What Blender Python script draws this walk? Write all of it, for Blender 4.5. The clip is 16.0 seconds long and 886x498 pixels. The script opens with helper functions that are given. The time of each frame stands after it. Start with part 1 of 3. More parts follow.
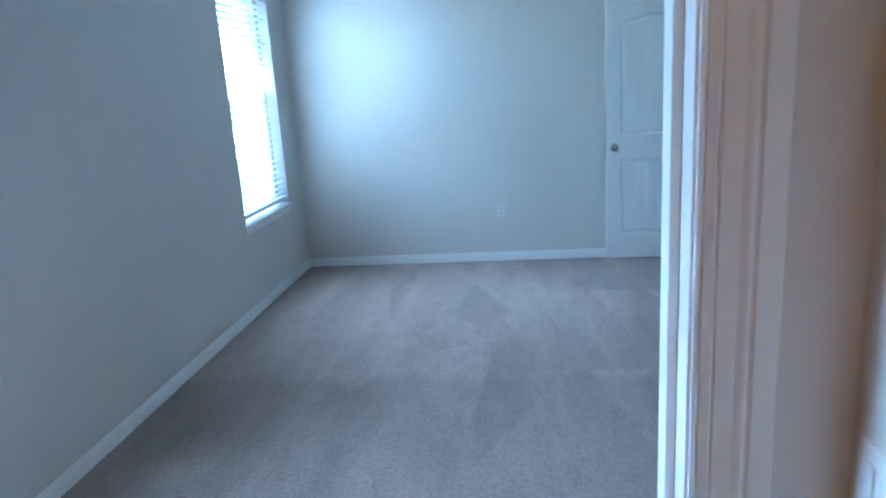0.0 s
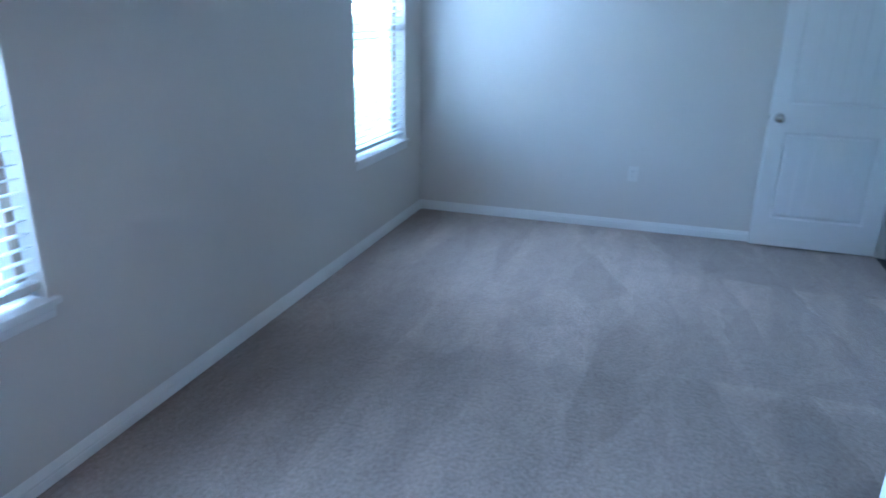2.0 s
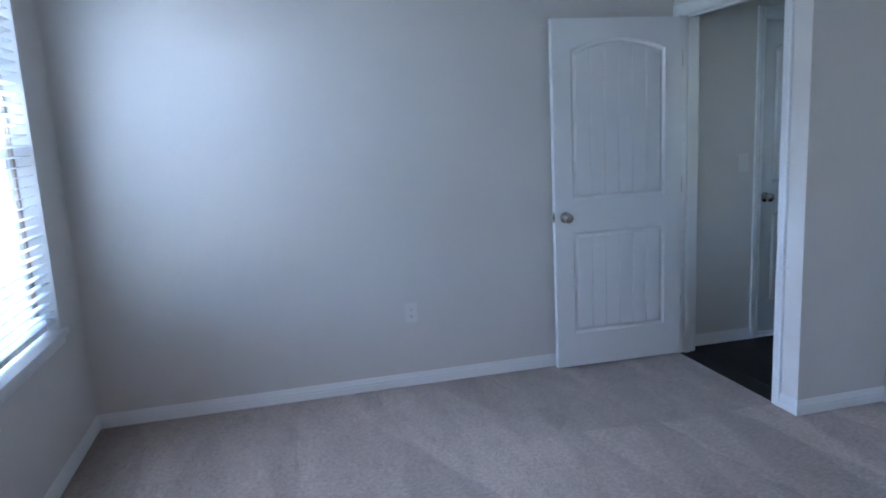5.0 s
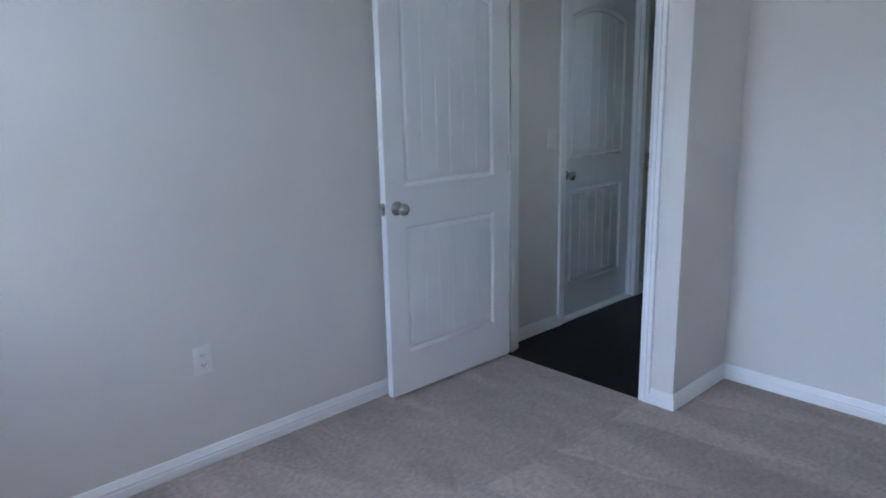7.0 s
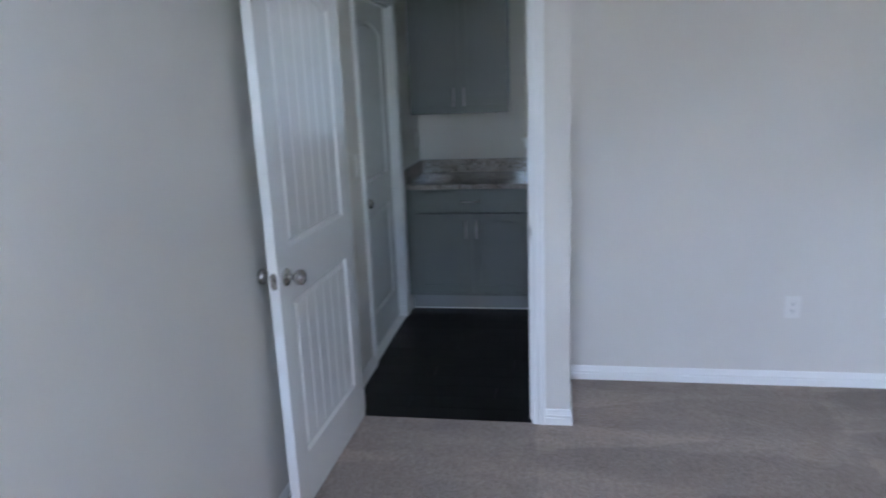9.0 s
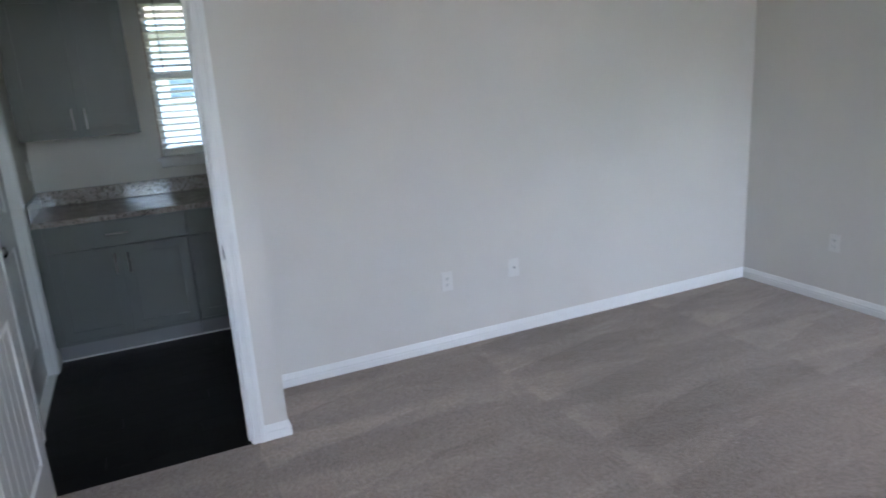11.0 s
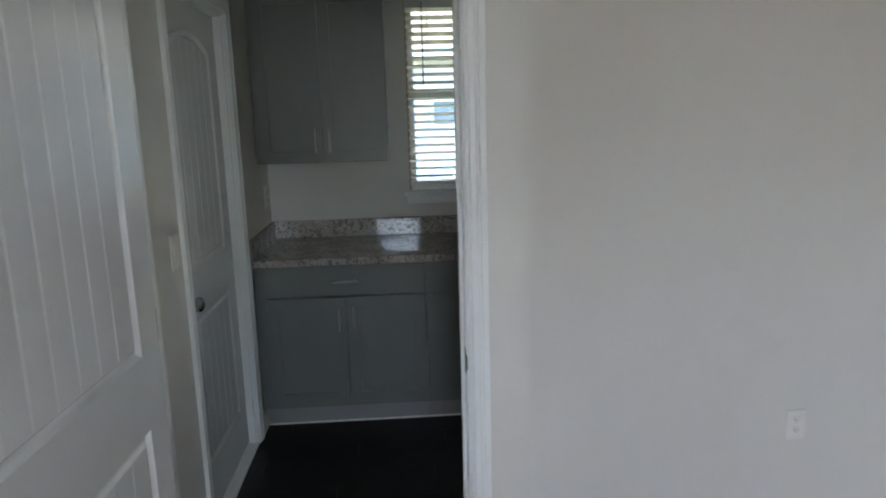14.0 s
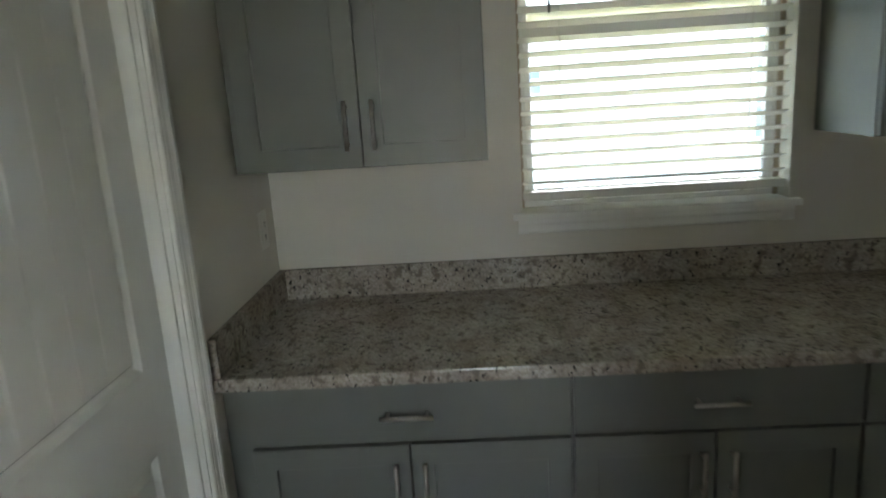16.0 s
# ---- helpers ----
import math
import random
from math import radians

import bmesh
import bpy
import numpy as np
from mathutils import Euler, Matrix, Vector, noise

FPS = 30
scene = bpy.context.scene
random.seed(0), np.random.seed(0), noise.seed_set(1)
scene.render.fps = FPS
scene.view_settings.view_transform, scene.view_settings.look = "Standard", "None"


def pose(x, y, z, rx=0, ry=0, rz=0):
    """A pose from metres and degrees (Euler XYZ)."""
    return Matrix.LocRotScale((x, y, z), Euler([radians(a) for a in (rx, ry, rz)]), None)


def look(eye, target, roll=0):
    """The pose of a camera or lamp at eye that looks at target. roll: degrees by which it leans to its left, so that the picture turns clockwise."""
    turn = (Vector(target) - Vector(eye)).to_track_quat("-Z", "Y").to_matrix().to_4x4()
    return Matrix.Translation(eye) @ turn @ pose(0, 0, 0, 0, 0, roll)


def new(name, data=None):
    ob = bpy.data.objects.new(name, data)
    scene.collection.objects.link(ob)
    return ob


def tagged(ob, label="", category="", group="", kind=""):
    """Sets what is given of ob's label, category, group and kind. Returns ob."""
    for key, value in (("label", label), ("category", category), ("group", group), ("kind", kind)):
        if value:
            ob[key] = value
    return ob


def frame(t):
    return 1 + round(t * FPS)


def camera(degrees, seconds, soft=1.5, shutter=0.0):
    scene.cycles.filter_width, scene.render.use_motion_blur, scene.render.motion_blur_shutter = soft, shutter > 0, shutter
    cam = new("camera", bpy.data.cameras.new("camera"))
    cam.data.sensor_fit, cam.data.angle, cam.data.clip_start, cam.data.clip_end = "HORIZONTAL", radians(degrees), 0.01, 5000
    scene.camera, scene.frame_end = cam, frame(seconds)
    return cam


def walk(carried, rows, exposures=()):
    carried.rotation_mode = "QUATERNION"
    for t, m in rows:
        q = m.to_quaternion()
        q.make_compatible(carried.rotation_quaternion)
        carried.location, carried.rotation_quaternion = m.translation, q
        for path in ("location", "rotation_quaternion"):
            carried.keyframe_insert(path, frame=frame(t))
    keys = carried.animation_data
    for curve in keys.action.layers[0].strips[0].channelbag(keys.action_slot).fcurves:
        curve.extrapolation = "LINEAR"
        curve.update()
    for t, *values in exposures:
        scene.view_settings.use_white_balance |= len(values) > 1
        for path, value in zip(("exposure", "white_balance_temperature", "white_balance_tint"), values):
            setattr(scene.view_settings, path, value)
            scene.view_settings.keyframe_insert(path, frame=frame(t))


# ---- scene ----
cam = camera(66.5, 16.0, 1.8, 0.4)
PATH = [
    (0, (1.896, -0.664, 1.525), (1.661, 1.264, 1.046), -3.7),
    (0.5, (1.986, -0.423, 1.511), (1.506, 1.466, 1.066), 0.2),
    (1, (2.012, -0.338, 1.576), (1.301, 1.463, 1.074), 1.0),
    (1.5, (1.945, -0.33, 1.6), (1.122, 1.384, 0.981), 3.6),
    (2, (1.86, -0.27, 1.55), (1.296, 1.535, 0.9), 1.0),
    (2.5, (1.79, -0.25, 1.56), (1.442, 1.653, 1.051), -1.7),
    (3, (1.72, -0.02, 1.545), (1.613, 1.93, 1.112), -2.3),
    (3.2, (1.665, 0.12, 1.54), (1.642, 2.079, 1.136), -2.8),
    (5.3, (0.951, 1.449, 1.453), (1.523, 3.335, 1.114), -2.7),
    (5.5, (0.89, 1.574, 1.444), (1.565, 3.427, 1.108), -2.5),
    (6, (0.754, 1.858, 1.435), (1.767, 3.551, 1.107), -1.7),
    (6.5, (0.728, 2.186, 1.405), (1.928, 3.727, 0.975), -1.3),
    (7, (0.714, 2.533, 1.427), (2.048, 3.956, 0.985), -1.3),
    (7.5, (0.659, 2.947, 1.473), (2.228, 4.094, 1.0), -0.5),
    (8, (0.622, 3.309, 1.477), (2.304, 4.274, 0.99), -1.1),
    (8.5, (0.597, 3.683, 1.536), (2.355, 4.492, 1.032), -1.8),
    (9, (0.497, 3.972, 1.559), (2.413, 4.301, 1.089), -2.3),
    (9.5, (0.478, 4.216, 1.55), (2.411, 4.113, 1.048), -1.7),
    (10, (0.51, 4.334, 1.576), (2.41, 3.984, 1.06), -3.1),
    (12.3, (0.343, 4.383, 1.651), (1.965, 3.318, 1.165), -2.3),
    (12.5, (0.436, 4.394, 1.643), (2.12, 3.415, 1.19), -2.5),
    (13, (0.771, 4.259, 1.596), (2.665, 3.764, 1.188), -2.9),
    (13.5, (1.249, 4.246, 1.568), (3.199, 4.042, 1.172), -2.8),
    (14, (1.671, 4.243, 1.582), (3.631, 4.125, 1.198), -1.6),
    (14.5, (2.155, 4.206, 1.555), (4.117, 4.219, 1.168), -1.8),
    (15, (2.633, 4.269, 1.521), (4.579, 4.394, 1.077), -1.9),
    (15.5, (3.054, 4.326, 1.538), (5.002, 4.391, 1.09), -2.3),
    (16, (3.476, 4.359, 1.545), (5.423, 4.445, 1.097), -3.7),
]

# exposure in stops, white balance in kelvin and tint
EXPOSURES = [
    (0.0, 4.75, 4350, -3),
    (1.0, 4.58, 4200, -1),
    (2.0, 4.5, 4350, 3),
    (3.0, 4.6, 4650, 8),
    (5.5, 4.22, 5100, 14),
    (7.0, 4.38, 5400, 15),
    (9.0, 4.40, 5700, 15),
    (10.0, 4.42, 5850, 15),
    (12.5, 4.25, 6450, 13),
    (13.5, 4.15, 6500, 13),
    (15.0, 4.22, 6900, 12),
    (16.0, 4.88, 7400, 11),
]
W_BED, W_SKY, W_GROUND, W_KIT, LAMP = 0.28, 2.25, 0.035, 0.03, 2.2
walk(cam, [(t, look(eye, target, roll)) for t, eye, target, roll in PATH], EXPOSURES)

# world, sun and lamps
world = bpy.data.worlds.new("world")
scene.world = world
world.use_nodes = True
sky = world.node_tree.nodes.new("ShaderNodeTexSky")
sky.sky_type, sky.sun_disc = "NISHITA", False
sky.sun_elevation, sky.sun_rotation = radians(42), radians(115)
world.node_tree.links.new(sky.outputs[0], world.node_tree.nodes["Background"].inputs[0])
world.node_tree.nodes["Background"].inputs[1].default_value = 0.13

sun = bpy.data.lights.new("sun", "SUN")
sun.energy, sun.angle, sun.color = 2.5, radians(0.5), (1.0, 0.95, 0.88)
sun_ob = new("sun", sun)
sun_ob.matrix_world = look((0, 0, 30), (-33.3 * math.sin(radians(115)), -33.3 * math.cos(radians(115)), 0))


def window_lamp(name, x, y, z, w, h, facing, energy, colour, dip=0.0, spread=140, swing=0.0):
    lamp = bpy.data.lights.new(name, "AREA")
    lamp.shape, lamp.size, lamp.size_y, lamp.energy, lamp.color = "RECTANGLE", w, h, energy, colour
    lamp.spread = radians(spread)
    ob = new(name, lamp)
    ob.matrix_world = look((x, y, z), (x + facing, y + swing, z - dip))
    return ob


DAY, SKY, BOUNCE = (0.80, 0.90, 1.0), (0.78, 0.86, 1.0), (1.0, 0.97, 0.86)
for y, share, swing in ((4.19, 0.92, -0.42), (0.86, 0.98, -0.05)):
    window_lamp("daylight_fill", -0.20, y, 1.72, 0.84, 1.1, 1, W_BED * (1.0 if y > 2 else 0.8), DAY, 0.20, 96, 0.85)
    window_lamp("skylight", -0.185, y, 1.70, 0.84, 1.1, 1, W_SKY * share, SKY, 1.18, 88, swing)
    window_lamp("ground_light", -0.19, y, 1.70, 0.84, 1.1, 1, W_GROUND * share, BOUNCE, -0.5, 140, 0.10)
# fill lamp added to brighten the kitchen, in an invented opening out of view
window_lamp("daylight_fill", 5.80, 1.55, 1.60, 0.84, 1.0, -1, W_KIT, (1.0, 0.95, 0.86), 0.2)


# materials
def shader(name, rough=0.5, metal=0.0):
    m = bpy.data.materials.new(name)
    m.use_nodes = True
    nt = m.node_tree
    b = nt.nodes["Principled BSDF"]
    b.inputs["Roughness"].default_value, b.inputs["Metallic"].default_value = rough, metal
    return m, nt, b


def noise_tex(nt, scale, detail=3.0, stretch=(1, 1, 1), rough=0.5):
    co, mp, n = nt.nodes.new("ShaderNodeNewGeometry"), nt.nodes.new("ShaderNodeMapping"), nt.nodes.new("ShaderNodeTexNoise")
    mp.inputs["Scale"].default_value = stretch
    nt.links.new(co.outputs["Position"], mp.inputs[0])
    nt.links.new(mp.outputs[0], n.inputs[0])
    n.inputs["Scale"].default_value, n.inputs["Detail"].default_value, n.inputs["Roughness"].default_value = scale, detail, rough
    return n


def ramp(nt, source, stops):
    r = nt.nodes.new("ShaderNodeValToRGB")
    r.color_ramp.elements[0].position, r.color_ramp.elements[1].position = stops[0][0], stops[-1][0]
    r.color_ramp.elements[0].color, r.color_ramp.elements[1].color = (*stops[0][1], 1), (*stops[-1][1], 1)
    for p, c in stops[1:-1]:
        r.color_ramp.elements.new(p).color = (*c, 1)
    nt.links.new(source, r.inputs[0])
    return r


def mix(nt, fac, a, b, how="MIX"):
    n = nt.nodes.new("ShaderNodeMix")
    n.data_type, n.blend_type = "RGBA", how
    for k, v in ((0, fac), (6, a), (7, b)):
        if isinstance(v, (int, float, tuple)):
            n.inputs[k].default_value = v
        else:
            nt.links.new(v, n.inputs[k])
    return n.outputs[2]


def bump(nt, b, source, strength, distance):
    n = nt.nodes.new("ShaderNodeBump")
    n.inputs["Strength"].default_value, n.inputs["Distance"].default_value = strength, distance
    nt.links.new(source, n.inputs["Height"])
    last = b.inputs["Normal"].links
    if last:
        nt.links.new(last[0].from_socket, n.inputs["Normal"])
    nt.links.new(n.outputs[0], b.inputs["Normal"])


def paint(name, colour, rough, texture=0.0, tscale=120.0, spread=0.04, stretch=(1, 1, 1)):
    m, nt, b = shader(name, rough)
    big = noise_tex(nt, 0.9, 4)
    lo, hi = tuple(c * (1 - spread) for c in colour), tuple(min(1, c * (1 + spread)) for c in colour)
    r = ramp(nt, big.outputs[0], [(0.3, lo), (0.7, hi)])
    nt.links.new(r.outputs[0], b.inputs["Base Color"])
    if texture:
        bump(nt, b, noise_tex(nt, tscale, 3, stretch).outputs[0], texture, 0.002)
    sm = noise_tex(nt, 6, 3)
    rr = nt.nodes.new("ShaderNodeMapRange")
    rr.inputs["To Min"].default_value, rr.inputs["To Max"].default_value = rough - 0.05, rough + 0.06
    nt.links.new(sm.outputs[0], rr.inputs[0])
    nt.links.new(rr.outputs[0], b.inputs["Roughness"])
    return m


wall_paint = paint("wall paint", (0.66, 0.63, 0.58), 0.55, 0.35, 60)
ceiling_paint = paint("ceiling paint", (0.78, 0.77, 0.74), 0.9, 0.5, 45)
white_trim = paint("white trim", (0.80, 0.80, 0.78), 0.32, 0.08, 200)
door_paint = paint("white door paint", (0.80, 0.80, 0.78), 0.22, 0.22, 22, 0.02, (9, 9, 0.6))
vinyl = paint("white vinyl", (0.80, 0.80, 0.78), 0.35)
tan_frame = paint("tan outer frame", (0.42, 0.34, 0.26), 0.5)
plate_plastic = paint("plate plastic", (0.73, 0.71, 0.67), 0.35)
toe_paint = paint("toe board paint", (0.25, 0.258, 0.25), 0.4)
cab_paint = paint("cabinet paint", (0.165, 0.175, 0.163), 0.38, 0.06, 150, 0.03)
slat_mat, nt, b = shader("white blind slat", 0.4)
r = ramp(nt, noise_tex(nt, 3, 3, (1, 1, 6)).outputs[0], [(0.3, (0.76, 0.75, 0.71)), (0.7, (0.82, 0.81, 0.78))])
nt.links.new(r.outputs[0], b.inputs["Base Color"])
dark_gap = paint("dark slot", (0.03, 0.03, 0.03), 0.6)
cord_mat = paint("cord", (0.7, 0.69, 0.65), 0.8)
wand_mat = paint("grey wand", (0.16, 0.16, 0.15), 0.3)

nickel, nt, b = shader("brushed nickel", 0.24, 1.0)
r = ramp(nt, noise_tex(nt, 90, 2, (1, 1, 8)).outputs[0], [(0.3, (0.42, 0.40, 0.375)), (0.7, (0.56, 0.535, 0.505))])
nt.links.new(r.outputs[0], b.inputs["Base Color"])
satin_nickel = nickel.copy()
satin_nickel.name = "satin nickel"
satin_nickel.node_tree.nodes["Principled BSDF"].inputs["Roughness"].default_value = 0.34
dark_metal = paint("aged nickel", (0.2, 0.19, 0.18), 0.35)
dark_metal.node_tree.nodes["Principled BSDF"].inputs["Metallic"].default_value = 1.0

glass, nt, b = shader("window glass", 0.02)
b.inputs["Base Color"].default_value = (1, 1, 1, 1)
b.inputs["Transmission Weight"].default_value, b.inputs["IOR"].default_value = 1.0, 1.1

carpet, nt, b = shader("beige carpet", 0.97)
fib = noise_tex(nt, 210, 4, rough=0.75)
tuft = noise_tex(nt, 55, 3)
swath = noise_tex(nt, 1.3, 3, (3.4, 0.7, 1), 0.5)
geo = nt.nodes.new("ShaderNodeNewGeometry")
warp = mix(nt, 0.06, geo.outputs["Position"], noise_tex(nt, 1.6, 3).outputs["Color"], "LINEAR_LIGHT")
mp = nt.nodes.new("ShaderNodeMapping")
mp.inputs["Scale"].default_value, mp.inputs["Rotation"].default_value = (3.7, 1.35, 0.0), (0, 0, radians(11))
strokes = nt.nodes.new("ShaderNodeTexVoronoi")
strokes.inputs["Scale"].default_value = 1.0
nt.links.new(warp, mp.inputs[0])
nt.links.new(mp.outputs[0], strokes.inputs[0])
mp2 = nt.nodes.new("ShaderNodeMapping")
mp2.inputs["Scale"].default_value, mp2.inputs["Rotation"].default_value = (2.7, 1.0, 0.0), (0, 0, radians(-16))
strokes2 = nt.nodes.new("ShaderNodeTexVoronoi")
strokes2.inputs["Scale"].default_value = 1.0
nt.links.new(warp, mp2.inputs[0])
nt.links.new(mp2.outputs[0], strokes2.inputs[0])
swath2 = noise_tex(nt, 9.0, 6, (1.4, 0.8, 1), 0.72)
base = ramp(nt, fib.outputs[0], [(0.3, (0.245, 0.197, 0.163)), (0.5, (0.355, 0.288, 0.241)), (0.72, (0.44, 0.368, 0.312))])
tf = ramp(nt, tuft.outputs[0], [(0.35, (0.80, 0.80, 0.80)), (0.65, (1.12, 1.12, 1.12))])
s1 = ramp(nt, swath.outputs[0], [(0.42, (0.93, 0.93, 0.93)), (0.50, (1.0, 1.0, 1.0)), (0.60, (1.07, 1.07, 1.07))])
s3 = ramp(nt, strokes.outputs["Color"], [(0.1, (0.92, 0.915, 0.91)), (0.9, (1.07, 1.07, 1.07))])
s4 = ramp(nt, strokes2.outputs["Color"], [(0.1, (0.91, 0.905, 0.90)), (0.9, (1.07, 1.07, 1.07))])
s2 = ramp(nt, swath2.outputs[0], [(0.38, (0.91, 0.91, 0.91)), (0.47, (1.0, 1.0, 1.0)), (0.60, (1.05, 1.05, 1.05))])
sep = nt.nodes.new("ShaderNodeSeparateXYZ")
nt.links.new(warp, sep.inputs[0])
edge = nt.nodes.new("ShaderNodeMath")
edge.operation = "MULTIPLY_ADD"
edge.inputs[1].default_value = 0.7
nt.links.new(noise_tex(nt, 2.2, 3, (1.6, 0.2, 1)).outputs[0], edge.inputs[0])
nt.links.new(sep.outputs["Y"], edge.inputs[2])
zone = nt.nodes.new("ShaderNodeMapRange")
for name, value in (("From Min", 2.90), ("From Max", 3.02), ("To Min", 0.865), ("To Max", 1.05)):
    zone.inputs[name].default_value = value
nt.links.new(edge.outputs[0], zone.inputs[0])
lane_warp = mix(nt, 0.07, geo.outputs["Position"], noise_tex(nt, 2.2, 2).outputs["Color"], "LINEAR_LIGHT")
lane = nt.nodes.new("ShaderNodeSeparateXYZ")
nt.links.new(lane_warp, lane.inputs[0])


def calc(nt, how, a, b, c=0.0):
    n = nt.nodes.new("ShaderNodeMath")
    n.operation = how
    for k, v in enumerate((a, b, c)):
        if isinstance(v, (int, float)):
            n.inputs[k].default_value = v
        else:
            nt.links.new(v, n.inputs[k])
    return n.outputs[0]


across = calc(nt, "MULTIPLY_ADD", lane.outputs["Y"], 0.52, calc(nt, "MULTIPLY", lane.outputs["X"], 2.5))
along = calc(nt, "MULTIPLY_ADD", lane.outputs["Y"], -0.73, 3.971)
wedge = calc(nt, "MULTIPLY_ADD", calc(nt, "FRACT", along, 0.0), 1.2, calc(nt, "FRACT", across, 0.0))
lane_tone = ramp(nt, wedge, [(0.0, (1.0, 1.0, 1.0)), (0.06, (1.17, 1.17, 1.16)), (0.68, (1.12, 1.12, 1.115)), (0.78, (0.95, 0.95, 0.95))])
east = nt.nodes.new("ShaderNodeMapRange")
east.inputs["From Min"].default_value, east.inputs["From Max"].default_value = 1.7, 2.5
nt.links.new(sep.outputs["X"], east.inputs[0])
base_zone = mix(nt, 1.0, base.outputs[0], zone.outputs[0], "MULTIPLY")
c1 = mix(nt, 1.0, base_zone, tf.outputs[0], "MULTIPLY")
c2 = mix(nt, 1.0, mix(nt, 1.0, c1, s1.outputs[0], "MULTIPLY"), s3.outputs[0], "MULTIPLY")
c3 = mix(nt, 1.0, mix(nt, 1.0, c2, s4.outputs[0], "MULTIPLY"), s2.outputs[0], "MULTIPLY")
nt.links.new(mix(nt, east.outputs[0], c3, lane_tone.outputs[0], "MULTIPLY"), b.inputs["Base Color"])
bump(nt, b, fib.outputs[0], 0.9, 0.006)
bump(nt, b, tuft.outputs[0], 0.5, 0.012)
b.inputs["Specular IOR Level"].default_value = 0.1
b.inputs["Sheen Weight"].default_value = 0.25

darkwood, nt, b = shader("espresso plank", 0.42)
info = nt.nodes.new("ShaderNodeObjectInfo")
grain = noise_tex(nt, 14, 4, (1, 9, 1))
g = ramp(nt, grain.outputs[0], [(0.3, (0.0033, 0.0034, 0.0036)), (0.7, (0.0085, 0.0087, 0.0092))])
v = ramp(nt, info.outputs["Random"], [(0.0, (0.75, 0.75, 0.75)), (1.0, (1.3, 1.3, 1.3))])
nt.links.new(mix(nt, 1.0, g.outputs[0], v.outputs[0], "MULTIPLY"), b.inputs["Base Color"])
bump(nt, b, grain.outputs[0], 0.3, 0.002)
b.inputs["Specular IOR Level"].default_value = 0.25

granite, nt, b = shader("speckled granite", 0.065)
g1 = noise_tex(nt, 34, 4, rough=0.6)
g2 = noise_tex(nt, 62, 3, (1, 1.5, 1), rough=0.6)
g3 = noise_tex(nt, 9, 4)
vor = nt.nodes.new("ShaderNodeTexVoronoi")
vor.inputs["Scale"].default_value = 160
geo = nt.nodes.new("ShaderNodeNewGeometry")
nt.links.new(geo.outputs["Position"], vor.inputs[0])
cell = ramp(nt, vor.outputs["Color"], [(0.2, (0.36, 0.325, 0.295)), (0.5, (0.44, 0.40, 0.37)), (0.8, (0.52, 0.485, 0.45))])
veil = ramp(nt, g3.outputs[0], [(0.35, (0.78, 0.74, 0.70)), (0.65, (1.05, 1.04, 1.02))])
spots = ramp(nt, g1.outputs[0], [(0.55, (0, 0, 0)), (0.63, (1, 1, 1))])
spots2 = ramp(nt, g2.outputs[0], [(0.61, (0, 0, 0)), (0.65, (1, 1, 1))])
k = mix(nt, 1.0, cell.outputs[0], veil.outputs[0], "MULTIPLY")
k = mix(nt, spots.outputs[0], k, (0.22, 0.19, 0.165, 1))
nt.links.new(mix(nt, spots2.outputs[0], k, (0.035, 0.035, 0.036, 1)), b.inputs["Base Color"])

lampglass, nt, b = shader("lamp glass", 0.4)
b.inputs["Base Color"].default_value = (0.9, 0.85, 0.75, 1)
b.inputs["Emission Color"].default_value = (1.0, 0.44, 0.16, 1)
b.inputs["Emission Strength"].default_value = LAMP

grass, nt, b = shader("grass", 0.9)
r = ramp(nt, noise_tex(nt, 2.5, 6, rough=0.7).outputs[0], [(0.3, (0.035, 0.055, 0.018)), (0.7, (0.10, 0.13, 0.045))])
nt.links.new(r.outputs[0], b.inputs["Base Color"])
concrete = paint("concrete", (0.42, 0.40, 0.37), 0.85, 0.3, 30, 0.12)
stucco = paint("tan stucco", (0.50, 0.41, 0.29), 0.9, 0.5, 40, 0.05)
stucco_white = paint("pale stucco", (0.66, 0.64, 0.60), 0.9, 0.5, 40, 0.05)
shingle = paint("grey shingle", (0.13, 0.125, 0.12), 0.9, 0.6, 18, 0.25)
tan_shingle = paint("tan shingle", (0.042, 0.028, 0.012), 0.9, 0.6, 18, 0.2)
asphalt = paint("asphalt", (0.07, 0.07, 0.072), 0.9, 0.4, 40, 0.15)
dim_glass = paint("dark window glass", (0.20, 0.25, 0.26), 0.08)


# building helpers
def ring_box(bm, x0, x1, y0, y1, z0, z1, bevel=0.0):
    x0, x1, y0, y1, z0, z1 = min(x0, x1), max(x0, x1), min(y0, y1), max(y0, y1), min(z0, z1), max(z0, z1)
    made = bmesh.ops.create_cube(bm, size=1, matrix=Matrix.Translation(((x0 + x1) / 2, (y0 + y1) / 2, (z0 + z1) / 2)) @ Matrix.Diagonal((x1 - x0, y1 - y0, z1 - z0, 1)))
    if bevel:
        edges = list({e for v in made["verts"] for e in v.link_edges})
        bmesh.ops.bevel(bm, geom=edges, offset=bevel, segments=2, affect="EDGES", profile=0.6)


def boxes(*rows, bevel=0.0):
    bm = bmesh.new()
    for r in rows:
        ring_box(bm, *r, bevel=bevel)
    return bm


